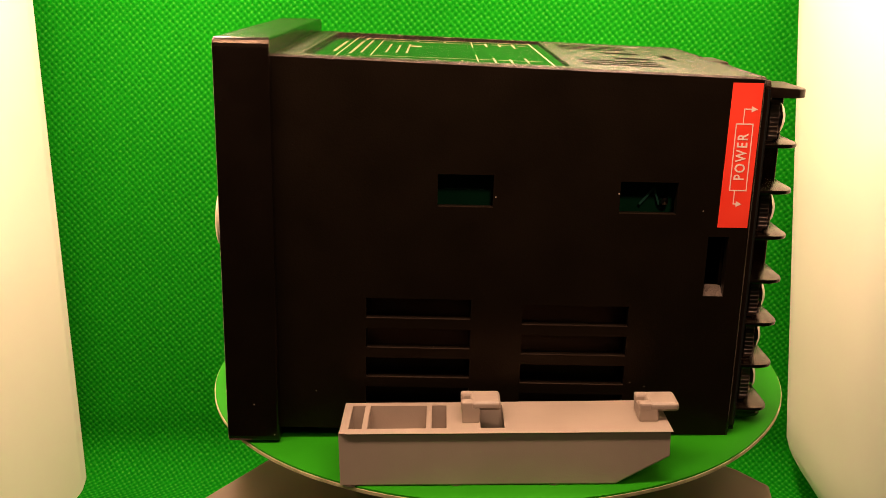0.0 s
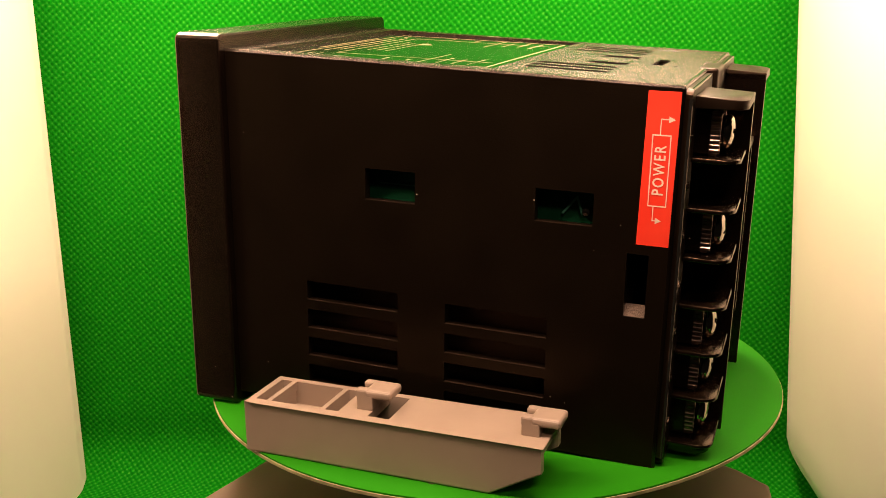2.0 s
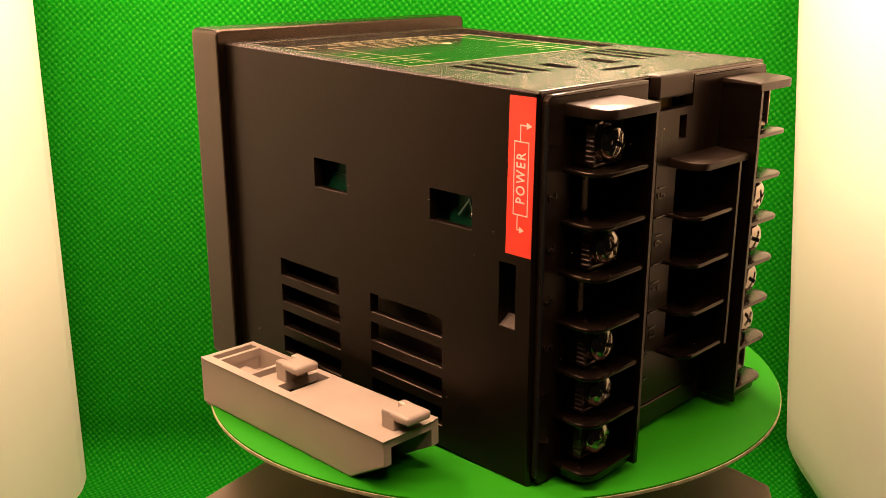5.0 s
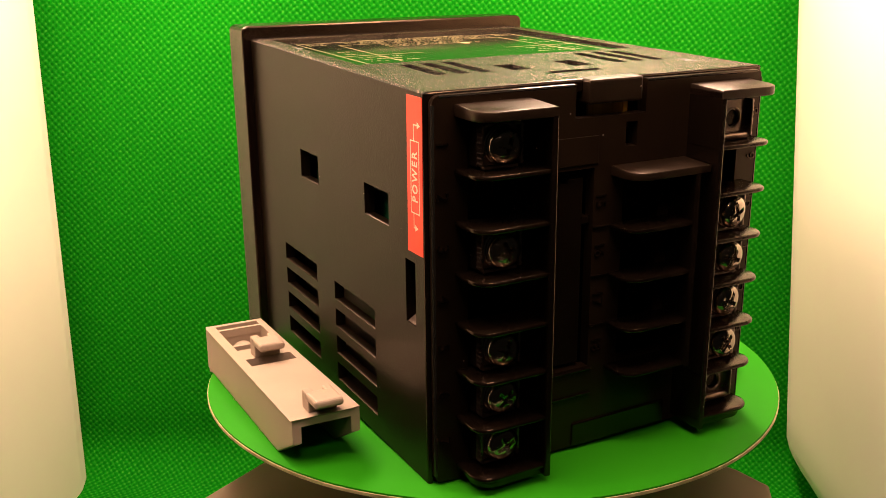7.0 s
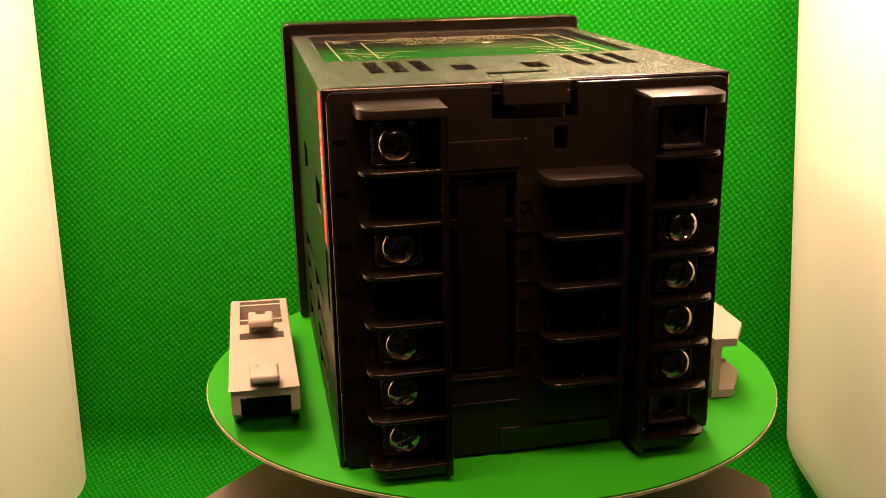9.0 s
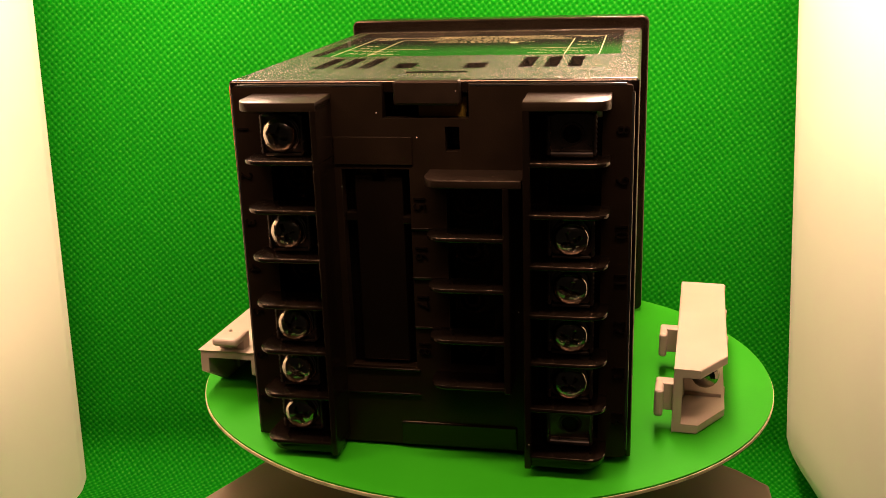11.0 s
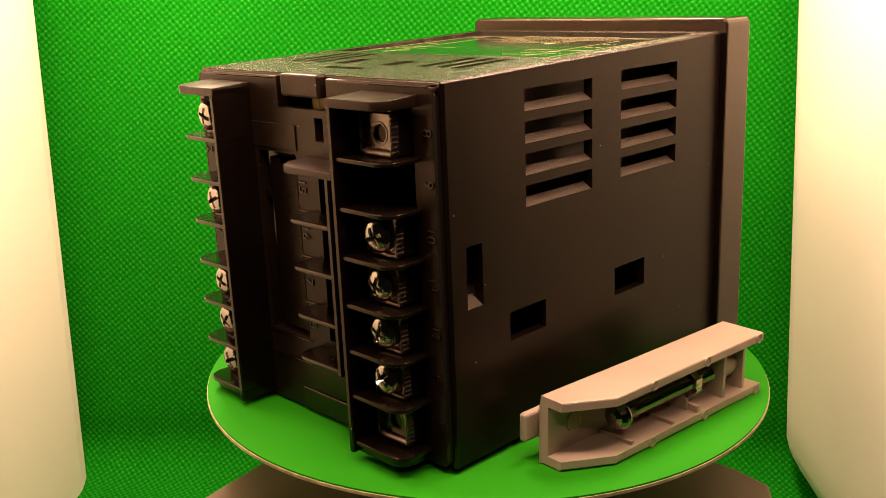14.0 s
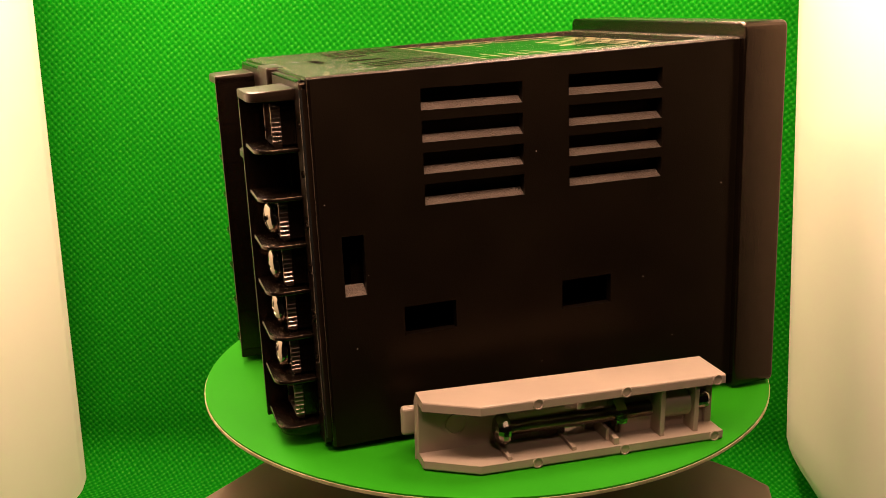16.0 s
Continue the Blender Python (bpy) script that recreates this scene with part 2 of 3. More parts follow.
def box_walls():
    bm = bmesh.new()
    prism(bm, [(-186, -90), (-186, 122), (-186.8, 129), (-189, 134), (-193, 137), (-210, 139), (-210, -90)], "z", FLOOR - 4, 188, 1.5)
    tagged(part("wall_west", bm, WHITE, None, "white glossy side panel of the photo box"), category="wall", kind="structure")
    bm = bmesh.new()
    # the panel leans outwards and flares where it meets the floor
    plan = [(119.4, -50), (119.4, 118), (120.2, 127), (122.4, 133), (126.4, 137), (140, 139), (140, -50)]
    levels = []
    for z in (188, 60, -70, -84, -90, -96, -102, -108, -113, FLOOR - 4):
        flare = 0.0245 * max(0.0, -82 - z) ** 2
        levels.append([bm.verts.new((x + (105 - z) * 0.054 + flare, y, z)) for x, y in plan])
    for up, low in zip(levels, levels[1:]):
        for i in range(len(plan)):
            j = (i + 1) % len(plan)
            bm.faces.new((up[i], up[j], low[j], low[i]))
    bm.faces.new(levels[0])
    bm.faces.new(levels[-1][::-1])
    tagged(part("wall_east", bm, WHITE, None, "white glossy side panel of the photo box", True), category="wall", kind="structure")
    bm = bmesh.new()
    box(bm, -212, 165, -122, 146, 188, 192)
    tagged(part("ceiling", bm, WHITE, None, "white top panel of the photo box"), category="ceiling", kind="structure")
    bm = bmesh.new()
    box(bm, -212, 165, 146, 150, FLOOR - 8, 192)
    tagged(part("wall_north", bm, WHITE, None, "white back panel of the photo box"), category="wall", kind="structure")
    bm = bmesh.new()
    box(bm, -212, 165, -190, 150, FLOOR - 8, FLOOR - 4)
    tagged(part("floor", bm, WHITE, None, "white base panel of the photo box"), category="floor", kind="structure")


backdrop()
box_walls()


# ---- turntable ----
def pedestal():
    root = tagged(empty("turntable_base"), "dark brown plastic base under the turning disc", "turntable")
    root.location = (0, 0, FLOOR * MM)
    up = -FLOOR
    bm = bmesh.new()
    prism(bm, [(-55, 14), (-67.4, -8), (-92, -51), (-88, -72), (74, -72), (76.5, -30), (79.8, -17.5), (73, -8), (65, -2), (50, 14)], "z", 0.9, up - 30, 1.2)
    part("body", bm, BROWN, root)
    bm = bmesh.new()
    lathe(bm, [(0, up - 30), (34, up - 30), (34, up - 3), (0, up - 3)], "z", (0, -2, 0), 40)
    part("hub", bm, BROWN, root)
    return root


def curled(bm, rim, lo, hi):
    """A thin round sheet whose rim curls up a little on one side."""
    rows = []
    for z, fractions in ((hi, [0.02, 0.3, 0.5, 0.62, 0.74, 0.84, 0.93, 1.0]), (lo, [1.0, 0.8, 0.6, 0.3, 0.02])):
        for k in fractions:
            row = []
            for x, y in rim:
                up = max(0.0, (-0.58 * x * k + 0.81 * y * k) / 81.0)
                row.append(bm.verts.new((x * k, y * k, z + 1.25 * up * up)))
            rows.append(row)
    n = len(rim)
    for a, b in zip(rows, rows[1:]):
        for i in range(n):
            bm.faces.new((a[i], a[(i + 1) % n], b[(i + 1) % n], b[i]))
    bm.faces.new(rows[0])
    bm.faces.new(rows[-1][::-1])


def turn_disc():
    root = tagged(empty("turning_disc"), "round green card disc with a worn pale cut edge", "turntable")
    bm = bmesh.new()
    n = 160
    ring = [81.3 + 0.35 * noise.noise(Vector((math.cos(i * 2 * math.pi / n) * 2, math.sin(i * 2 * math.pi / n) * 2, 0))) for i in range(n)]
    # cut by hand: flatter on two stretches of the rim
    for i in range(n):
        a = 360 * i / n
        for at, wide, depth in ((325, 26, 1.0), (110, 34, 0.6)):
            off = (a - at + 180) % 360 - 180
            ring[i] -= depth * math.exp(-(off / wide) ** 2)
    pts = [(1.6 + r * math.cos(2 * math.pi * i / n), -0.8 + r * math.sin(2 * math.pi * i / n)) for i, r in enumerate(ring)]
    curled(bm, pts, -0.45, 0.0)
    part("paper_top", bm, PAPER, root, "", True)
    bm = bmesh.new()
    curled(bm, [(x * 1.003, y * 1.003) for x, y in pts], -1.25, -0.46)
    part("card_edge", bm, CARD_EDGE, root, "pale worn cut card edge", True)
    return root


# ---- the controller: u from the rear plate (0) to the bezel (-124), v across, w up ----
LEN, HALF, HALF_R = 112.6, 45.3, 46.7


# recess for the rating label in the top: u0, u1, v0, v1
LABEL = (-106.5, -45.0, -40.5, 41.5)


def top_w(u):
    return 88.0 + 3.0 * (-u) / LEN


def shell(root):
    slots_l = [(-91.5, -66.4, 34.1 - 7.6 * i - 5.1, 34.1 - 7.6 * i) for i in range(4)] + [(-54.0, -28.6, 33.1 - 7.6 * i - 5.1, 33.1 - 7.6 * i) for i in range(4)]
    holes_l = slots_l + [(-74.9, -62.0, 56.8, 64.5), (-32.6, -19.3, 56.0, 63.6), (-11.2, -6.4, 36.2, 50.9)]
    slots_r = [(-90.5, -64.8, 84.7 - 7.4 * i - 5.0, 84.7 - 7.4 * i) for i in range(4)] + [(-52.8, -27.5, 83.9 - 7.4 * i - 5.0, 83.9 - 7.4 * i) for i in range(4)]
    holes_r = slots_r + [(-76.2, -62.5, 26.0, 33.6), (-34.1, -21.0, 25.6, 32.7), (-12.2, -7.0, 37.0, 51.5)]
    holes_t = [(-40.5, -21.0, a, a + 3.3) for a in (-32.0, -26.4, -20.6, 18.4, 24.4, 29.9)] + [(-30, -20.5, -12, -6.9), (-30, -20.5, 5.3, 10.6), (-15.2, -12.4, -6.6, 7.8), (LABEL[0], LABEL[1], LABEL[2], LABEL[3])]
    cut = 0.5
    bm = bmesh.new()
    last = 87.2

    def side(sign):
        def place(a, b, d):
            w = b if b < last else top_w(a) - cut
            return (a, -HALF + d if sign < 0 else HALF_R - d, w)
        return place

    pierced(bm, -LEN, -2.2, 0.0, last, holes_l, 2.6, side(-1))
    pierced(bm, -LEN, -2.2, 0.0, last, holes_r, 2.6, side(1))
    top = bmesh.new()
    pierced(top, -LEN, -1.6, -HALF + cut, HALF_R - cut, holes_t, 2.4, lambda a, b, d: (a, b, top_w(a) - d))
    pierced(bm, -LEN, -1.6, -HALF + 2.6, HALF_R - 2.6, [], 2.2, lambda a, b, d: (a, b, d))
    for sign in (-1, 1):
        q = [(u, sign * ((HALF if sign < 0 else HALF_R) - k * cut), top_w(u) - (1 - k) * cut) for u, k in ((-LEN, 0), (-1.6, 0), (-1.6, 1), (-LEN, 1))]
        top.faces.new([top.verts.new(p) for p in q])
    for sign, half in ((-1, HALF), (1, HALF_R)):
        edge = bmesh.new()
        arc = [(-2.3 + 0.8 * math.sin(math.pi / 8 * i), sign * (half - 0.77 + 0.8 * math.cos(math.pi / 8 * i))) for i in range(5)]
        prism(edge, arc + [(-1.5, sign * (half - 1.1)), (-2.3, sign * (half - 1.1))], "z", 0.0, 87.5)
        part("shell_edge", edge, BLACK_FINE, root)
    edge = bmesh.new()
    arc = [(-2.2 + 0.8 * math.sin(math.pi / 8 * i), 87.32 + 0.8 * math.cos(math.pi / 8 * i)) for i in range(5)]
    prism(edge, [(-2.2, 85.5)] + arc + [(-1.4, 85.5)], "y", -44.6, 46.0)
    part("shell_edge", edge, BLACK_FINE, root)
    for v0, v1 in ((-45.0, -41.6), (42.6, 46.4)):
        edge = bmesh.new()
        box(edge, -3.4, -1.75, v0, v1, 84.0, 87.75, 0.3)
        part("corner_web", edge, BLACK_FINE, root)
    part("shell", bm, BLACK, root, "matt black moulded housing with vent slots")
    part("top_panel", top, GRAIN, root, "grained black top panel with cooling slots")
    # louvre and catch slopes, their lit look painted in by the paler plastic
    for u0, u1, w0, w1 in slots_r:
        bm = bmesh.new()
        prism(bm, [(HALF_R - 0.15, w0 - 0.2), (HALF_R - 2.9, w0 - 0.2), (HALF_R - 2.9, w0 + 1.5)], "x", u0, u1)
        part("louvre", bm, LIT_COARSE, root)
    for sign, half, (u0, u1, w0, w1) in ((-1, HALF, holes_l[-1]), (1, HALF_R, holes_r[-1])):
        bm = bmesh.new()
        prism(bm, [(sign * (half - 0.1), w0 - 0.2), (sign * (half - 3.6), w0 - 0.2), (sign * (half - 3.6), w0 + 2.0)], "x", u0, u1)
        part("catch_ramp", bm, LIT_COARSE, root)
    # thin lower lips of the openings in the other side, slightly lighter than the shell
    for u0, u1, w0, w1 in holes_l[:-1]:
        bm = bmesh.new()
        prism(bm, [(-HALF + 0.03, w0 - 0.1), (-HALF + 0.03, w0 + 0.06), (-HALF + 0.3, w0 + 0.2), (-HALF + 0.6, w0 + 0.2), (-HALF + 0.6, w0 - 0.1)], "x", u0 + 0.02, u1 - 0.02)
        part("sill", bm, LEDGE, root)


def bezel(root):
    bm = bmesh.new()
    vs = box(bm, -125.3, -LEN, -48, 48.9, -3.4, 94.6)
    es = [e for e in bm.edges if abs(e.verts[0].co.x - e.verts[1].co.x) > 5]
    bmesh.ops.bevel(bm, geom=es, offset=2.0, segments=4, affect="EDGES", profile=0.5)
    es = [e for e in bm.edges if abs(e.verts[0].co.x - e.verts[1].co.x) < 0.01]
    bmesh.ops.bevel(bm, geom=es, offset=0.5, segments=2, affect="EDGES", profile=0.5)
    part("bezel", bm, BLACK_FINE, root, "black front bezel with rounded edges")
    # round pale button at the edge of the front
    bm = bmesh.new()
    lathe(bm, [(0, -126.9), (6.6, -126.8), (7.2, -126.4), (7.3, -125.2), (0, -125.2)], "x", (0, -38.3, 51.5), 40)
    part("button", bm, IVORY, root, "round ivory plastic button on the front panel", True)


def rear_plate(root):
    bm = bmesh.new()
    holes = [(-9.0, 10.4, 79.8, 95), (5.0, 8.2, 72.4, 78.0), (-19.2, -3.4, 20.6, 68.4), (-36, -25.5, 5, 82.5), (27.6, 39.1, 5, 82.5), (4.9, 15.4, 22, 65)]
    pierced(bm, -44.3, 45.7, 0.4, 87.3, holes, 3.0, lambda a, b, d: (-d, a, b))
    es = [e for e in bm.edges if abs(e.verts[0].co.x - e.verts[1].co.x) > 1 and min(abs(e.verts[0].co.y + 44.3), abs(e.verts[0].co.y - 45.7)) < 0.01 and (e.verts[0].co.z < 0.5 or e.verts[0].co.z > 87.2)]
    bmesh.ops.bevel(bm, geom=es, offset=1.9, segments=4, affect="EDGES", profile=0.5)
    bmesh.ops.recalc_face_normals(bm, faces=bm.faces)
    bm.normal_update()
    es = [e for e in bm.edges if all(abs(v.co.x) < 0.01 for v in e.verts) and len(e.link_faces) == 2 and min(f.normal.x for f in e.link_faces) < 0.5 < max(f.normal.x for f in e.link_faces)
          and all(v.co.y < -41.9 or v.co.y > 43.3 or v.co.z < 2.9 or v.co.z > 85 for v in e.verts)]
    bmesh.ops.bevel(bm, geom=es, offset=0.7, segments=3, affect="EDGES", profile=0.5)
    part("rear_plate", bm, MATT, root, "black rear plate with rounded corners")
    # glossy bead added along the plate's edge to give its rim a bright highlight line
    for axis, at, lo, hi in (("y", 86.95, -42.6, -9.3), ("y", 86.95, 10.7, 44.0), ("z", -44.0, 2.4, 85.4), ("z", 45.4, 2.4, 85.4)):
        bm = bmesh.new()
        ring = [(0.42 * math.cos(k * math.pi / 4), 0.42 * math.sin(k * math.pi / 4)) for k in range(8)]
        prism(bm, [(a - 0.32, b + at) for a, b in ring], axis, lo, hi)
        part("edge_bead", bm, GLOSSY, root, "", True)
    bm = bmesh.new()
    box(bm, -7.0, -6.0, -42, 43.4, 3, 79)
    part("rear_backing", bm, BLACK_FINE, root)
    # sprung catch in the notch at the top
    bm = bmesh.new()
    box(bm, -4.0, 1.0, -6.2, 8.6, 82.7, 88.2, 0.6)
    part("latch", bm, LEDGE, root, "black sprung catch tab")
    # wound tape behind the catch slot, in narrow turns
    bm = bmesh.new()
    turns = [(-5.2 + 0.15 * (k % 2), -2.0 + 1.4 * (k + d)) for k in range(8) for d in (0.05, 0.95)]
    prism(bm, turns + [(-5.8, 9.2), (-5.8, -2.0)], "z", 79.2, 83.9)
    part("tape_strip", bm, COPPER, root, "amber tape seen through the catch slot")
    # low raised field over the recess beside the middle terminals
    bm = bmesh.new()
    box(bm, -0.5, 0.35, -20.6, -2.6, 69.4, 75.7, 0.12)
    part("raised_field", bm, MATT, root)
    # tongue in the recess, with two prongs at its top
    bm = bmesh.new()
    prism(bm, [(-16.6, 21.6), (-5.4, 21.6), (-5.4, 66.2), (-9.4, 66.2), (-9.4, 65.0), (-12.6, 65.0), (-12.6, 66.6), (-16.6, 66.6)], "x", -4.5, -1.3, 0.25)
    box(bm, -4.5, -1.0, -19.1, -16.4, 56.0, 58.0, 0.2)
    box(bm, -4.5, -1.0, -5.6, -3.5, 55.4, 57.2, 0.2)
    part("tongue", bm, BLACK_FINE, root)
    bm = bmesh.new()
    box(bm, -5.6, -5.0, -16.2, -12.4, 66.4, 69.4)
    part("tape_strip", bm, COPPER, root, "amber tape seen over the tongue")
    for v0, v1, z0, z1 in ((-20.4, -2.6, 19.7, 20.2), (-20.4, -2.6, 13.4, 13.9), (-3.4, 0.9, 54.4, 54.9), (-3.4, 0.9, 42.7, 43.2), (-3.4, 0.9, 30.6, 31.1)):
        bm = bmesh.new()
        box(bm, -0.3, 0.55, v0, v1, z0, z1, 0.15)
        part("ridge", bm, BLACK_FINE, root)
    bm = bmesh.new()
    box(bm, -3, 0.6, -7.6, 20.4, 0.5, 6.6, 0.4)
    part("lower_pad", bm, BLACK_FINE, root)


def screw_mesh():
    """Pan head with a cross recess cut into it."""
    bm = bmesh.new()
    lathe(bm, [(0, -2.0), (1.7, -2.0), (1.7, 0.0), (3.25, 0.0), (3.4, 0.25), (3.4, 0.7), (3.2, 1.15), (2.8, 1.5), (2.1, 1.8), (1.1, 2.0), (0, 2.05)], "x", (0, 0, 0), 32)
    bmesh.ops.recalc_face_normals(bm, faces=bm.faces)
    me = bpy.data.meshes.new("screw")
    bm.to_mesh(me)
    bm.free()
    bm = bmesh.new()
    for i in range(2):
        vs = box(bm, 0.5, 2.9, -2.8, 2.8, -0.58, 0.58)
        for v in vs:
            if v.co.x < 1:
                v.co.y *= 0.42
                v.co.z *= 0.5
            if i:
                v.co.y, v.co.z = v.co.z, v.co.y
    bmesh.ops.recalc_face_normals(bm, faces=bm.faces)
    cut = bpy.data.meshes.new("cut")
    bm.to_mesh(cut)
    bm.free()
    a, b = new("screw_blank", me), new("cutter", cut)
    mod = a.modifiers.new("cross", "BOOLEAN")
    mod.operation, mod.object, mod.solver, mod.use_self = "DIFFERENCE", b, "EXACT", True
    done = bpy.data.meshes.new_from_object(a.evaluated_get(bpy.context.evaluated_depsgraph_get()))
    bpy.data.objects.remove(a)
    bpy.data.objects.remove(b)
    # the rim of the recess is slightly broken
    bm = bmesh.new()
    bm.from_mesh(done)
    bmesh.ops.remove_doubles(bm, verts=bm.verts, dist=0.01)
    rim = [e for e in bm.edges if e.is_manifold and e.calc_face_angle() > radians(38) and all(v.co.x > 1.0 and math.hypot(v.co.y, v.co.z) < 2.95 for v in e.verts)
           and max(abs(f.normal.x) for f in e.link_faces) > 0.55]
    bmesh.ops.bevel(bm, geom=rim, offset=0.22, segments=2, affect="EDGES", profile=0.5, clamp_overlap=True)
    bm.to_mesh(done)
    bm.free()
    for v in done.vertices:
        v.co = Vector((v.co.x * 1.15, v.co.y * 1.14, v.co.z * 1.14)) * MM
    done.materials.clear()
    done.materials.append(STEEL)
    for p in done.polygons:
        p.use_smooth = True
    done.set_sharp_from_angle(angle=radians(32))
    done.name = "screw"
    return done


def washer_mesh():
    """A plain washer under a split spring washer."""
    bm = bmesh.new()
    prof = [(1.6, 0.0)]
    for rim, mid, thick in ((4.25, 0.4, 0.4), (3.95, 1.15, 0.35)):
        prof += [(rim - 0.5 + 0.5 * math.cos(a), mid + thick * math.sin(a)) for a in [math.pi * (k / 6 - 0.5) for k in range(7)]]
    lathe(bm, prof + [(1.6, 1.5)], "x", (0, 0, 0), 32)
    bmesh.ops.recalc_face_normals(bm, faces=bm.faces)
    bmesh.ops.scale(bm, vec=(MM, MM, MM), verts=bm.verts)
    me = bpy.data.meshes.new("washer")
    bm.to_mesh(me)
    bm.free()
    me.materials.append(STEEL)
    for p in me.polygons:
        p.use_smooth = True
    me.set_sharp_from_angle(angle=radians(32))
    return me


def plate_mesh(half, bare=False):
    """Clamp plate with a round hole, toothed side ears and a rolled lower edge."""
    bm = bmesh.new()
    n = 32
    hole = 2.0 if bare else 1.45
    for x in (0.0, 0.8):
        inner, outer = [], []
        for i in range(n):
            t = 2 * math.pi * (i + 0.5) / n
            c, s = math.cos(t), math.sin(t)
            k = 1 / max(abs(c) / half, abs(s) / 4.2)
            inner.append(bm.verts.new((x, hole * c, hole * s)))
            outer.append(bm.verts.new((x, k * c, k * s)))
        if x == 0.0:
            base = (inner, outer)
        for i in range(n):
            j = (i + 1) % n
            bm.faces.new((inner[i], inner[j], outer[j], outer[i]))
    for lo, hi in zip(base, (inner, outer)):
        for i in range(n):
            j = (i + 1) % n
            bm.faces.new((lo[i], lo[j], hi[j], hi[i]))
    if bare:
        # stamped ring round the hole, and a thick rolled lower edge
        lathe(bm, [(2.1, 0.8), (2.25, 1.0), (2.5, 1.0), (2.65, 0.8)], "x", (0, 0, 0), 28)
        prism(bm, [(0.0, -5.2)] + [(0.7 + 1.3 * math.cos(a), -4.25 + 1.0 * math.sin(a)) for a in [math.pi * (k / 10 - 0.5) for k in range(11)]] + [(0.0, -3.25)], "y", 0.1 - half, half - 0.1)
    else:
        box(bm, 0.0, 1.6, 0.1 - half, half - 0.1, -5.0, -4.3, 0.15)
        for s in (-1, 1):
            box(bm, 0.0, 2.5, *sorted((s * 2.4, s * (half - 0.1))), 4.0, 4.7, 0.2)
    for s in (-1, 1):
        box(bm, 0.0, 2.3, *sorted((s * half, s * (half + 0.6))), -4.3, 4.3, 0.2)
        for k in range(8):
            z = -3.7 + 1.06 * k
            prism(bm, [(s * (half + d), z + e) for d, e in ((0.5, -0.42), (0.76, -0.1), (0.76, 0.1), (0.5, 0.42))], "x", 0.2, 2.2)
    bmesh.ops.recalc_face_normals(bm, faces=bm.faces)
    bmesh.ops.scale(bm, vec=(MM, MM, MM), verts=bm.verts)
    me = bpy.data.meshes.new("terminal_plate")
    bm.to_mesh(me)
    bm.free()
    me.materials.append(PLATE)
    return me


SHELVES = [72.0, 60.9, 49.7, 38.6, 27.5, 16.4]


def shelf_outline(inner, outer, deep):
    """Plan of a shelf: square at the partition, a rounded corner at its free end."""
    s = 1 if outer > inner else -1
    r = 3.8
    arc = [(deep - r + r * math.cos(math.pi / 12 * i), outer - s * r + s * r * math.sin(math.pi / 12 * i)) for i in range(7)]
    return [(0.0, inner), (deep, inner), *arc, (0.0, outer)]


def terminal_block(root, inner, outer, heights, top, bottom, screws, plates, screw, washer, plate, bare, deep, reach=0.0):
    """Partition, thick top and bottom ledges, thin shelves; screws or bare plates in the cells."""
    s = 1 if outer > inner else -1
    bm = bmesh.new()
    box(bm, -0.5, deep, min(inner, inner + s * 1.5), max(inner, inner + s * 1.5), bottom[0], top[1] - 0.75, 0.3)
    block = part("terminal_block", bm, BLACK_FINE, root, "black terminal block with thin dividing shelves")
    bm = bmesh.new()
    prism(bm, shelf_outline(inner - s * reach, outer, deep + 0.02), "z", *top, 0.22)
    for v in bm.verts:
        if v.co.z > (top[0] + top[1]) / 2:
            v.co.z -= 0.6 * max(0.0, v.co.x) / deep
    part("ledge", bm, LEDGE, block, "", True)
    if bottom[1] - bottom[0] > 2:
        # foot of the block, set back under its lowest shelf
        bm = bmesh.new()
        prism(bm, shelf_outline(inner + s * 0.1, outer - s * 1.2, deep - 1.6), "z", bottom[0], bottom[1] - 0.8, 0.3)
        part("foot", bm, BLACK_FINE, block, "", True)
    for z in (*heights, bottom[1]):
        bm = bmesh.new()
        prism(bm, shelf_outline(inner, outer, deep - 0.6), "z", z - 0.95, z, 0.3)
        part("shelf", bm, BLACK_FINE, block, "", True)
    edges = [top[0], *heights, bottom[1]]
    cells = [(a + b) / 2 - 0.3 for a, b in zip(edges, edges[1:])]
    mid = (inner + outer) / 2 + s * 0.85
    for i, z in enumerate(cells):
        if i in screws or i in plates:
            bm = bmesh.new()
            box(bm, -2.5, 3.3, mid - 4.9, mid + 4.9, z - 4.6, z + 4.4, 0.2)
            part("terminal_base", bm, BLACK_FINE, block)
            p = part("terminal_plate", plate if i in screws else bare, None, block, "bent metal clamp plate")
            p.location = (3.2 * MM, mid * MM, z * MM)
        if i in screws:
            sc = part("screw", screw, None, block, "shiny cross-head steel screw")
            sc.location = (5.75 * MM, mid * MM, z * MM)
            sc.rotation_euler = (random.uniform(0, 1.5), random.uniform(-0.11, 0.11), random.uniform(-0.11, 0.11))
            wa = part("washer", washer, None, block, "plain and spring washer under the screw")
            wa.location = (4.1 * MM, mid * MM, z * MM)
        if i not in screws and i not in plates:
            bm = bmesh.new()
            for r0, r1, d in ((1.3, 2.0, 1.0), (3.0, 3.7, 0.6)):
                lathe(bm, [(r0, -6.0), (r0, d - 4.5), (r1, d - 4.5), (r1, -6.0)], "x", (0, mid, z), 20)
            part("screw_well", bm, BLACK_FINE, block)
    return block


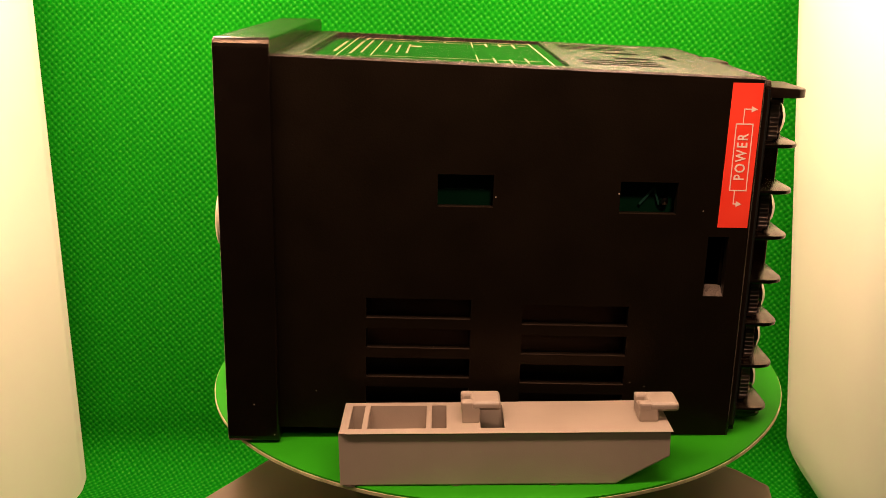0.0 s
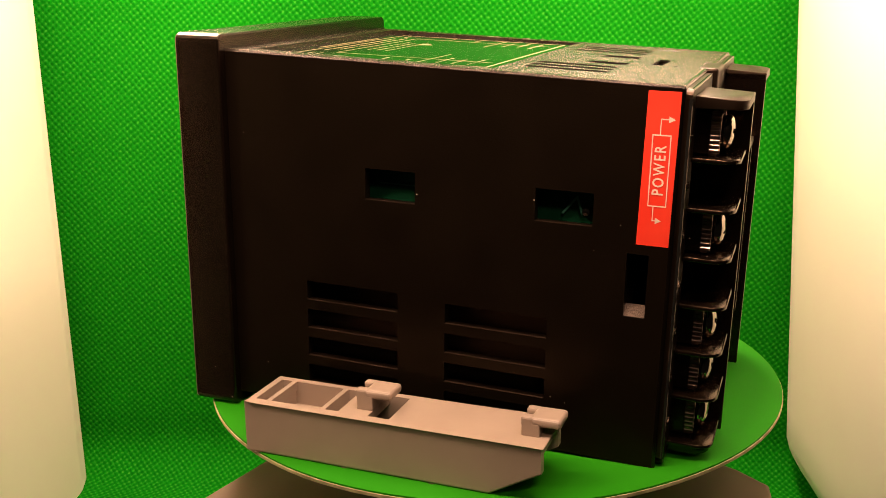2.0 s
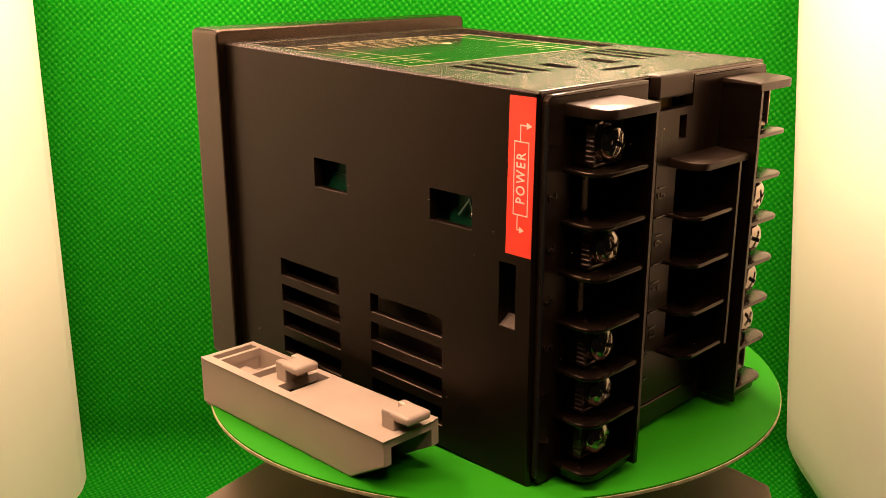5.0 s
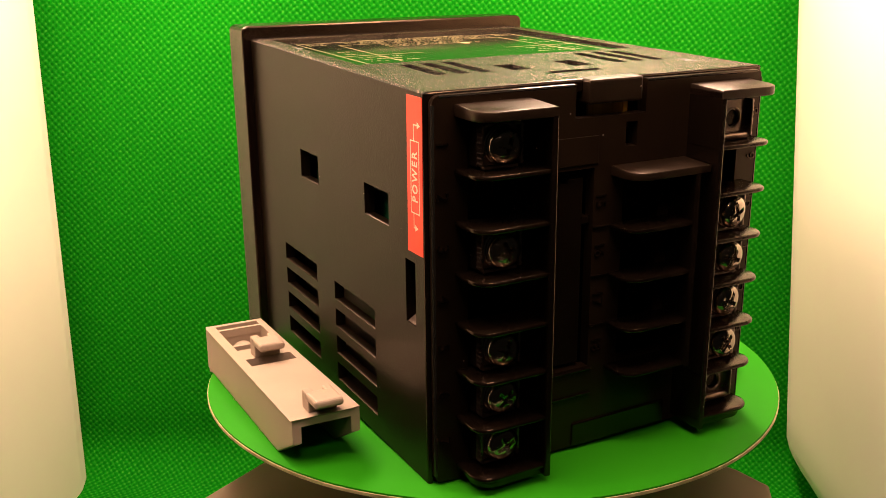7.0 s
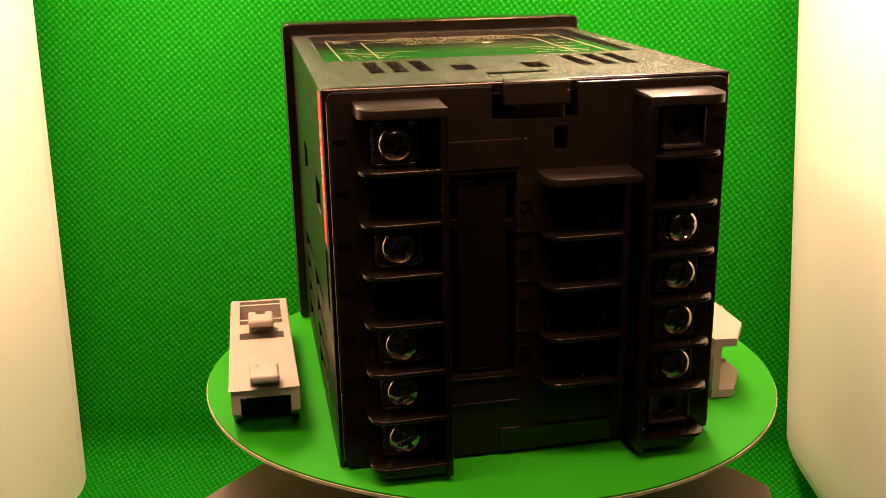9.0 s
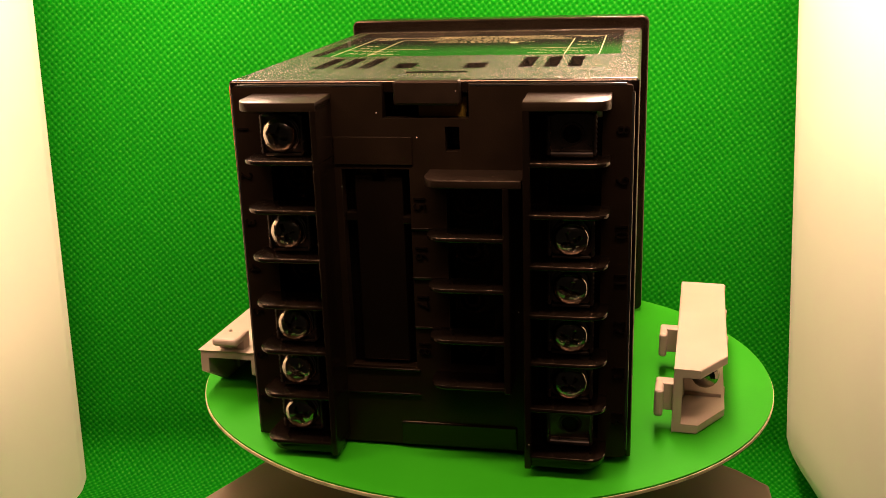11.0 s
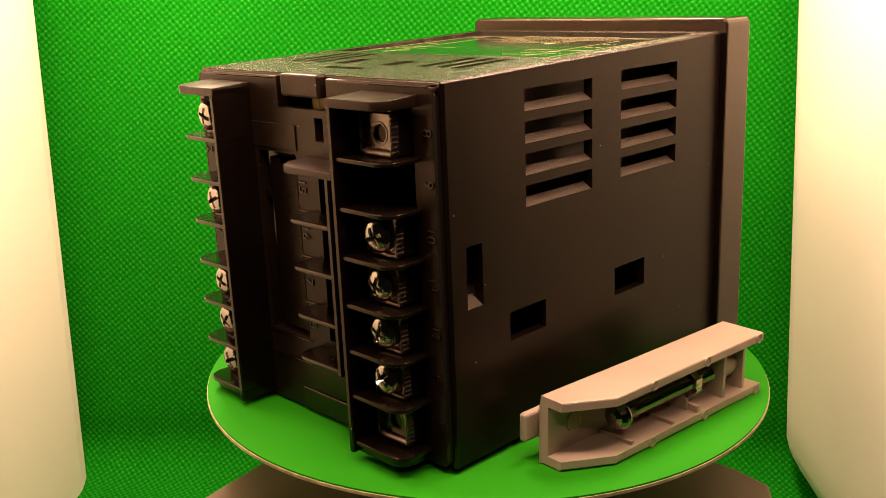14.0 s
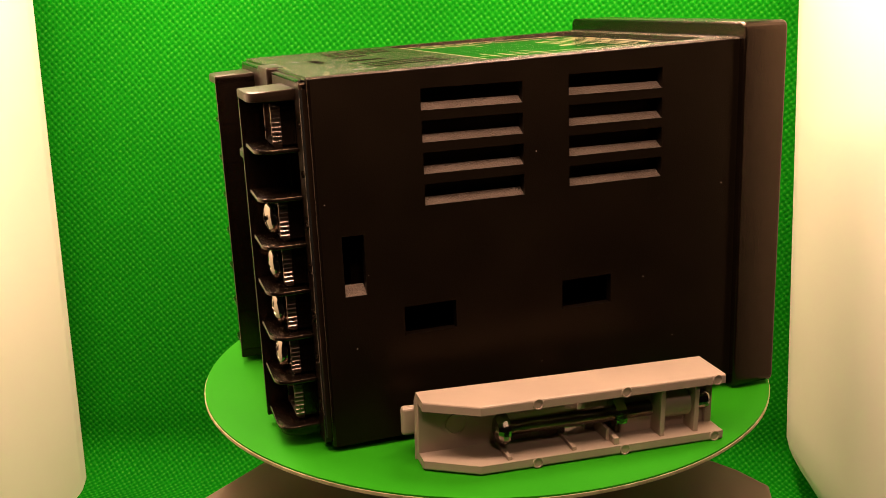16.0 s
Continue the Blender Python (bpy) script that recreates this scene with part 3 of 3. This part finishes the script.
def numbers(root):
    rows = [(str(8 + i), 43.4, [77.4, 66.4, 55.3, 44.1, 33.0, 22.0, 10.6][i]) for i in range(7)]
    rows += [(str(1 + i), -42.2, [77.4, 66.4, 55.3, 44.1, 33.0, 22.0, 10.6][i]) for i in range(7)]
    rows += [(str(15 + i), -1.5, [60.8, 49.2, 37.4, 25.8][i]) for i in range(4)]
    for words, v, w in rows:
        t = part("terminal_number", text_mesh("terminal_number", words, 3.9, BLACK_FINE, 0.55), None, root)
        # the figures lie on their side, facing backwards
        t.matrix_local = Matrix.Translation((0.0001, v * MM, w * MM)) @ Matrix(((0, 0, 1, 0), (0, 1, 0, 0), (-1, 0, 0, 0), (0, 0, 0, 1)))


def power_label(root):
    sheet = bmesh.new()
    v = -HALF - 0.12
    vs = [sheet.verts.new(p) for p in ((-9.4, v, 53.2), (-2.4, v, 53.2), (-2.1, v, 86.8), (-9.0, v, 86.8), (-9.4, v + 0.12, 53.2), (-2.4, v + 0.12, 53.2), (-2.1, v + 0.12, 86.8), (-9.0, v + 0.12, 86.8))]
    for q in ((0, 1, 2, 3), (4, 7, 6, 5), (0, 4, 5, 1), (1, 5, 6, 2), (2, 6, 7, 3), (3, 7, 4, 0)):
        sheet.faces.new([vs[i] for i in q])
    lab = part("power_label", sheet, RED, root, "red sticker with pale POWER lettering and arrows")
    bm = bmesh.new()
    y0, y1 = v - 0.05, v - 0.01

    def bar(a, b, c, d):
        box(bm, a, b, y0, y1, c, d)

    bar(-7.55, -7.33, 62.2, 77.6), bar(-3.75, -3.53, 62.2, 77.6)
    bar(-7.55, -3.53, 62.0, 62.25), bar(-7.55, -3.53, 77.4, 77.65)
    bar(-6.0, -5.8, 77.6, 81.0), bar(-6.0, -4.0, 80.8, 81.05)
    bar(-6.4, -6.2, 59.0, 62.0), bar(-6.4, -5.4, 58.8, 59.05)
    prism(bm, [(-4.3, 80.2), (-2.9, 80.9), (-4.3, 81.6)], "y", y0, y1)
    prism(bm, [(-5.7, 58.2), (-4.4, 58.9), (-5.7, 59.6)], "y", y0, y1)
    part("label_frame", bm, PRINT, lab, "thin pale frame lines and two arrows")
    t = part("label_word", text_mesh("label_word", "POWER", 3.9, PRINT, 0.06, 0.055, 1.3), None, lab, "pale word POWER reading upwards")
    t.matrix_local = Matrix.Translation((-5.5 * MM, (v - 0.04) * MM, 69.9 * MM)) @ Matrix(((0, -1, 0, 0), (0, 0, -1, 0), (1.0, 0, 0, 0), (0, 0, 0, 1))) @ Matrix.Diagonal((0.68, 0.86, 1, 1))


def top_label(root):
    u0, u1 = LABEL[0] + 2.5, LABEL[1] - 1.0
    bm = bmesh.new()

    def label_w(u):
        return top_w(u) - 0.6 - 0.55 * (LABEL[1] - u) / (LABEL[1] - LABEL[0])

    def bar(a, b, c, d, lift=0.12, low=0.02):
        vs = box(bm, a, b, c, d, low, lift)
        for w in vs:
            w.co.z += label_w(w.co.x)

    bar(LABEL[0] - 0.4, LABEL[1] + 0.4, LABEL[2] - 0.4, LABEL[3] + 0.4, 0.12, -0.5)
    lab = part("rating_label", bm, GLOSSY, root, "glossy black rating label with cream print, sunk in the top")
    bm = bmesh.new()
    w = 0.22
    for a, b, c, d in ((u0 + 4, u0 + 4 + w, -36, 36), (u1 - 2.4, u1 - 2.1, -37, 37), (u0 + 12, u1 - 4, -26, -26 + w), (u0 + 12, u1 - 4, 27, 27 + w),
                       (u0 + 12, u0 + 12 + w, -26, 27), (u0 + 4, u1 - 2, -36, -36 + w), (u0 + 4, u1 - 2, 36, 36 + w), (u1 - 20, u1 - 20 + w, -36, -12), (u1 - 20, u1 - 20 + w, 14, 36)):
        bar(a, b, c, d, 0.15, 0.13)
    part("label_lines", bm, GOLD, lab, "thin cream ruled lines")
    rng = random.Random(5)
    bm = bmesh.new()
    # lines of print too small to read
    for row, (u, v0, v1, h) in enumerate(((u0 + 2.0, -16, 20, 1.4), (u0 + 6.5, -22, 24, 1.3), (u0 + 9.0, -18, 26, 1.0), (u0 + 15, -14, 14, 1.0), (u0 + 17.6, -14, 12, 1.0), (u0 + 20.2, -14, 16, 1.0),
                                          (u0 + 7.0, -34, -28, 1.1), (u0 + 9.5, -34, -29, 1.1), (u0 + 7.0, 29, 34, 1.1), (u1 - 8, -33, -18, 1.0), (u1 - 12, -33, -22, 1.0), (u1 - 16, -33, -20, 1.0),
                                          (u1 - 8, 17, 32, 1.0), (u1 - 12, 20, 33, 1.0), (u1 - 16, 18, 31, 1.0), (u1 - 24, -33, -30, 1.2), (u1 - 30, -33, -29, 1.2), (u1 - 36, 29, 33, 1.2), (u1 - 28, 29, 34, 1.2))):
        v = v0
        while v < v1:
            n = rng.uniform(0.4, 1.2)
            bar(u, u + h * 0.48, v, min(v + n, v1), 0.15, 0.13)
            v += n + rng.choice((0.4, 0.5, 0.6, 1.3))
    part("label_print", bm, GOLD, lab, "rows of small cream print")
    bm = bmesh.new()
    prism(bm, [(2.6 * math.cos(i * math.pi / 10), 1.3 * math.sin(i * math.pi / 10) + 18) for i in range(20)], "z", 0, 0.03)
    for vtx in bm.verts:
        vtx.co.x, vtx.co.y = -82 + vtx.co.x * 0.7, vtx.co.y - 8
        vtx.co.z += label_w(vtx.co.x) + 0.13
    part("label_mark", bm, GOLD, lab, "small oval cream mark")


def innards(root):
    bm = bmesh.new()
    box(bm, -106, -14, -40.2, -38.8, 40, 78)
    part("circuit_board", bm, BOARD, root, "green circuit board seen through the windows")
    bm = bmesh.new()
    lathe(bm, [(0, -42.6), (0.9, -42.4), (1.1, -41.8), (1.1, -40.0)], "y", (-21.5, 0, 58.5), 16)
    part("component", bm, STEEL, root)
    # bent leads behind one window, a printed line behind the other
    bm = bmesh.new()
    prism(bm, [(-27.4, 57.6), (-24.2, 61.6), (-23.8, 61.3), (-27.0, 57.3)], "y", -41.3, -40.9)
    prism(bm, [(-24.2, 61.7), (-22.8, 57.4), (-22.4, 57.5), (-23.8, 61.8)], "y", -41.3, -40.9)
    part("lead", bm, TEAL, root, "thin bent teal leads")
    bm = bmesh.new()
    box(bm, -73.4, -64.0, -40.34, -40.2, 60.0, 60.3)
    part("printed_line", bm, TEAL, root)
    for u, w in ((-44.5, 30.6), (-39.0, 30.2), (-47.0, 22.6), (-42.0, 22.4), (-40.5, 15.2)):
        bm = bmesh.new()
        lathe(bm, [(0, -36.0), (0.35, -35.8), (0.5, -35.3), (0.5, -33.5)], "y", (u, 0, w), 10)
        part("solder_point", bm, STEEL, root)
    bm = bmesh.new()
    box(bm, -107, -11, -34, 36, 3, 84)
    part("inner_chassis", bm, MATT, root)
    bm = bmesh.new()
    box(bm, -LEN + 0.05, -LEN + 1.2, -42.6, 44.0, 2.3, 88)
    part("front_bulkhead", bm, BLACK_FINE, root)


def controller():
    root = tagged(empty("panel_controller"), "black panel-mount controller with screw terminals and a red sticker", "controller")
    shell(root), bezel(root), rear_plate(root)
    screw, washer, plate, bare = screw_mesh(), washer_mesh(), plate_mesh(4.3), plate_mesh(4.5, True)
    terminal_block(root, -20.8, -39.1, SHELVES, (82.8, 85.4), (1.6, 4.6), {0, 2, 4, 5, 6}, set(), screw, washer, plate, bare, 10.9)
    terminal_block(root, 23.2, 41.1, SHELVES, (82.8, 85.4), (1.6, 4.6), {2, 3, 4, 5}, {0, 6}, screw, washer, plate, bare, 10.6)
    terminal_block(root, 20.1, 1.2, [55.0, 43.3, 31.2], (66.2, 68.5), (18.9, 20.1), set(), set(), screw, washer, plate, bare, 9.0, 2.6)
    numbers(root), power_label(root), top_label(root), innards(root)
    return root


# ---- clamp brackets: a along the length, b across, h up from the open side ----
def bracket():
    root = tagged(empty("mounting_bracket"), "beige-grey plastic clamp bracket lying on the green disc", "bracket", "mounting brackets")
    L, W, H, T = 73.6, 8.4, 12.95, 2.2
    holes = [(2.0, 5.0, -6.2, 6.2), (6.2, 19.4, -6.2, 6.2), (20.6, 24.0, -6.2, 6.2), (31.6, 37.0, -6.2, 6.2)]
    bm = bmesh.new()
    pierced(bm, 0, L, -W, W, holes, T, lambda a, b, d: (a, b, H - d))
    bm.normal_update()
    rim = [e for e in bm.edges if all(v.co.z > H - 0.01 for v in e.verts) and (all(abs(v.co.y) > W - 0.01 for v in e.verts) or all(v.co.x < 0.01 or v.co.x > L - 0.01 for v in e.verts))]
    bmesh.ops.bevel(bm, geom=rim, offset=0.5, segments=3, affect="EDGES", profile=0.5)
    part("top_plate", bm, GREY, root)
    for s in (-1, 1):
        bm = bmesh.new()
        lo, hi = sorted((s * W, s * (W - T)))
        prism(bm, [(0, 0), (61.8, 0), (L, 6.6), (L, H - T), (0, H - T)], "y", lo, hi)
        low = [e for e in bm.edges if all(abs(v.co.y) > W - 0.01 for v in e.verts) and min(v.co.z for v in e.verts) < 7 and not all(abs(v.co.z - H + T) < 0.01 for v in e.verts)
               and abs(e.verts[0].co.x - e.verts[1].co.x) > 0.1]
        bmesh.ops.bevel(bm, geom=low, offset=0.4, segments=2, affect="EDGES", profile=0.5)
        part("side_wall", bm, GREY, root)
    ribs = [(0.1, 2.0, -W + T, W - T, 5.5), (24.4, 25.4, -W + T, W - T, 7.0), (5.0, 5.9, -W + T, W - T, 7.0), (19.5, 20.5, -W + T, W - T, 7.0)]
    ribs += [(27.2, 28.6, -W + T, -W + T + 1.8, 0.6), (28.6, 29.4, -W + T, -W + T + 3.2, 3.4)]
    for a in (38.0, 54.0):
        ribs += [(a, a + 1.1, -W + T, -W + T + 1.0, 0.8), (a, a + 1.1, W - T - 1.0, W - T, 3.8)]
    for a0, a1, b0, b1, h in ribs:
        bm = bmesh.new()
        box(bm, a0, a1, b0, b1, h, H - T, 0.15)
        part("rib", bm, GREY, root)
    for a in (6.0, 15.0):
        bm = bmesh.new()
        box(bm, a, a + 1.2, -W + T, W - T, 1.4, 6.5, 0.15)
        part("rib", bm, GREY, root)
    bm = bmesh.new()
    box(bm, 2.0, 24.4, -W + T, W - T, 6.4, 7.1)
    part("inner_floor", bm, GREY, root)
    for a in (2.2, 26.0, 48.0):
        for s in (-1, 1):
            bm = bmesh.new()
            lathe(bm, [(0, -0.05), (1.0, -0.05), (1.05, -0.25), (1.3, -0.25), (1.4, 0.1)], "z", (a, s * (W - T / 2), 0), 16)
            part("pin_mark", bm, GREY, root)
    # round ejector mark under the top plate
    bm = bmesh.new()
    lathe(bm, [(0, H - T - 0.15), (2.2, H - T - 0.15), (2.3, H - T - 0.35), (2.6, H - T - 0.35), (2.7, H - T + 0.05)], "z", (64.5, 0, 0), 24)
    part("pin_mark", bm, GREY, root)
    bm = bmesh.new()
    lathe(bm, [(3.3, 7.2), (3.3, 14.9)], "x", (0, 0, 6.2), 28)
    lathe(bm, [(0, 7.15), (3.3, 7.15)], "x", (0, 0, 6.2), 28)
    part("screw_boss", bm, GREY, root, "", True)
    bm = bmesh.new()
    lathe(bm, [(0, 1.5), (2.2, 1.5), (2.4, 2.0), (2.4, 4.8), (0, 5.0)], "x", (0, 0, 6.2), 20)
    part("screw_tip", bm, DARK_STEEL, root)
    for a0, a1, width, up in ((27.5, 31.6, 3.5, 0.0), (67.6, 71.8, 3.6, -0.6)):
        bm = bmesh.new()
        box(bm, a0, a1, -width, width, H - 0.1, 16.6 + up, 0.3)
        # cap that overhangs the stem, with two prongs and a notch between them
        box(bm, a0 + 1.9, a1 + 4.7, -width, width, 15.8 + up, 18.0 + up, 0.8, 3)
        for lo, hi in ((-width, -width + 2.3), (width - 2.3, width)):
            box(bm, a0 - 0.2, a0 + 2.8, lo, hi, 15.7 + up, 17.95 + up, 0.5, 2)
        part("hook", bm, GREY, root, "hooked lug")
    bm = bmesh.new()
    # a long machine screw: rows of thread ridges on a core
    prof = [(0, 17.0)]
    a = 17.0
    while a < 53.8:
        prof += [(1.45, a), (1.95, a + 0.33)]
        a += 0.66
    prof += [(1.4, 53.9), (3.5, 53.9), (3.7, 54.5), (3.5, 55.6), (2.6, 56.6), (1.3, 57.1), (0, 57.2)]
    lathe(bm, prof, "x", (0, 0, 5.2), 18)
    part("long_screw", bm, DARK_STEEL, root, "long dark threaded machine screw")
    bm = bmesh.new()
    lathe(bm, [(1.6, 24.6), (3.5, 24.6), (3.5, 27.2), (1.6, 27.2)], "x", (0, 0, 5.2), 6)
    part("nut", bm, STEEL, root, "small hexagonal steel nut")
    return root


BASE = pedestal()
DISC = turn_disc()
METER = controller()
BRACKET = bracket()
BRACKET_B = copy_thing(BRACKET, pose(0, 0, 0))
BRACKET_B["label"] = "beige-grey plastic clamp bracket on its side, screw showing"

# places on the disc at turn 0
PLACES = (
    (DISC, pose(0, 0, -0.0006)),
    (METER, pose(0.0585, -0.0048, 0.0001, 0.9, 1.7, 0)),
    (BRACKET, pose(-0.0370, -0.0662, -0.0005)),
    (BRACKET_B, pose(-0.0335, 0.0690, 0.0079, 90, 0, -3.4) @ pose(0, 0.0011, 0, 0, 0, -0.6)),
)
TURNS = ((0, 2.72), (0.5, -3.66), (1, -9.5), (1.5, -14.28), (2, -18.47), (2.5, -22.51), (3, -26.37), (3.5, -30.17), (4, -34.08), (4.5, -38.07), (5, -42.2), (5.5, -46.56), (6, -50.74), (6.5, -54.85), (7, -59.0), (7.5, -63.21), (8, -67.41), (8.5, -71.43), (9, -75.87), (9.5, -80.81), (10, -86.29), (10.5, -92.4), (11, -98.5), (11.5, -104.5), (12, -110.25), (12.5, -115.62), (13, -121.07), (13.5, -126.61), (14, -132.26), (14.5, -138.35), (15, -145.35), (15.5, -152.21), (16, -158.18))


def motions():
    for thing, at in PLACES:
        walk(thing, [(t, pose(0, 0, 0, 0, 0, a) @ at) for t, a in TURNS])


motions()
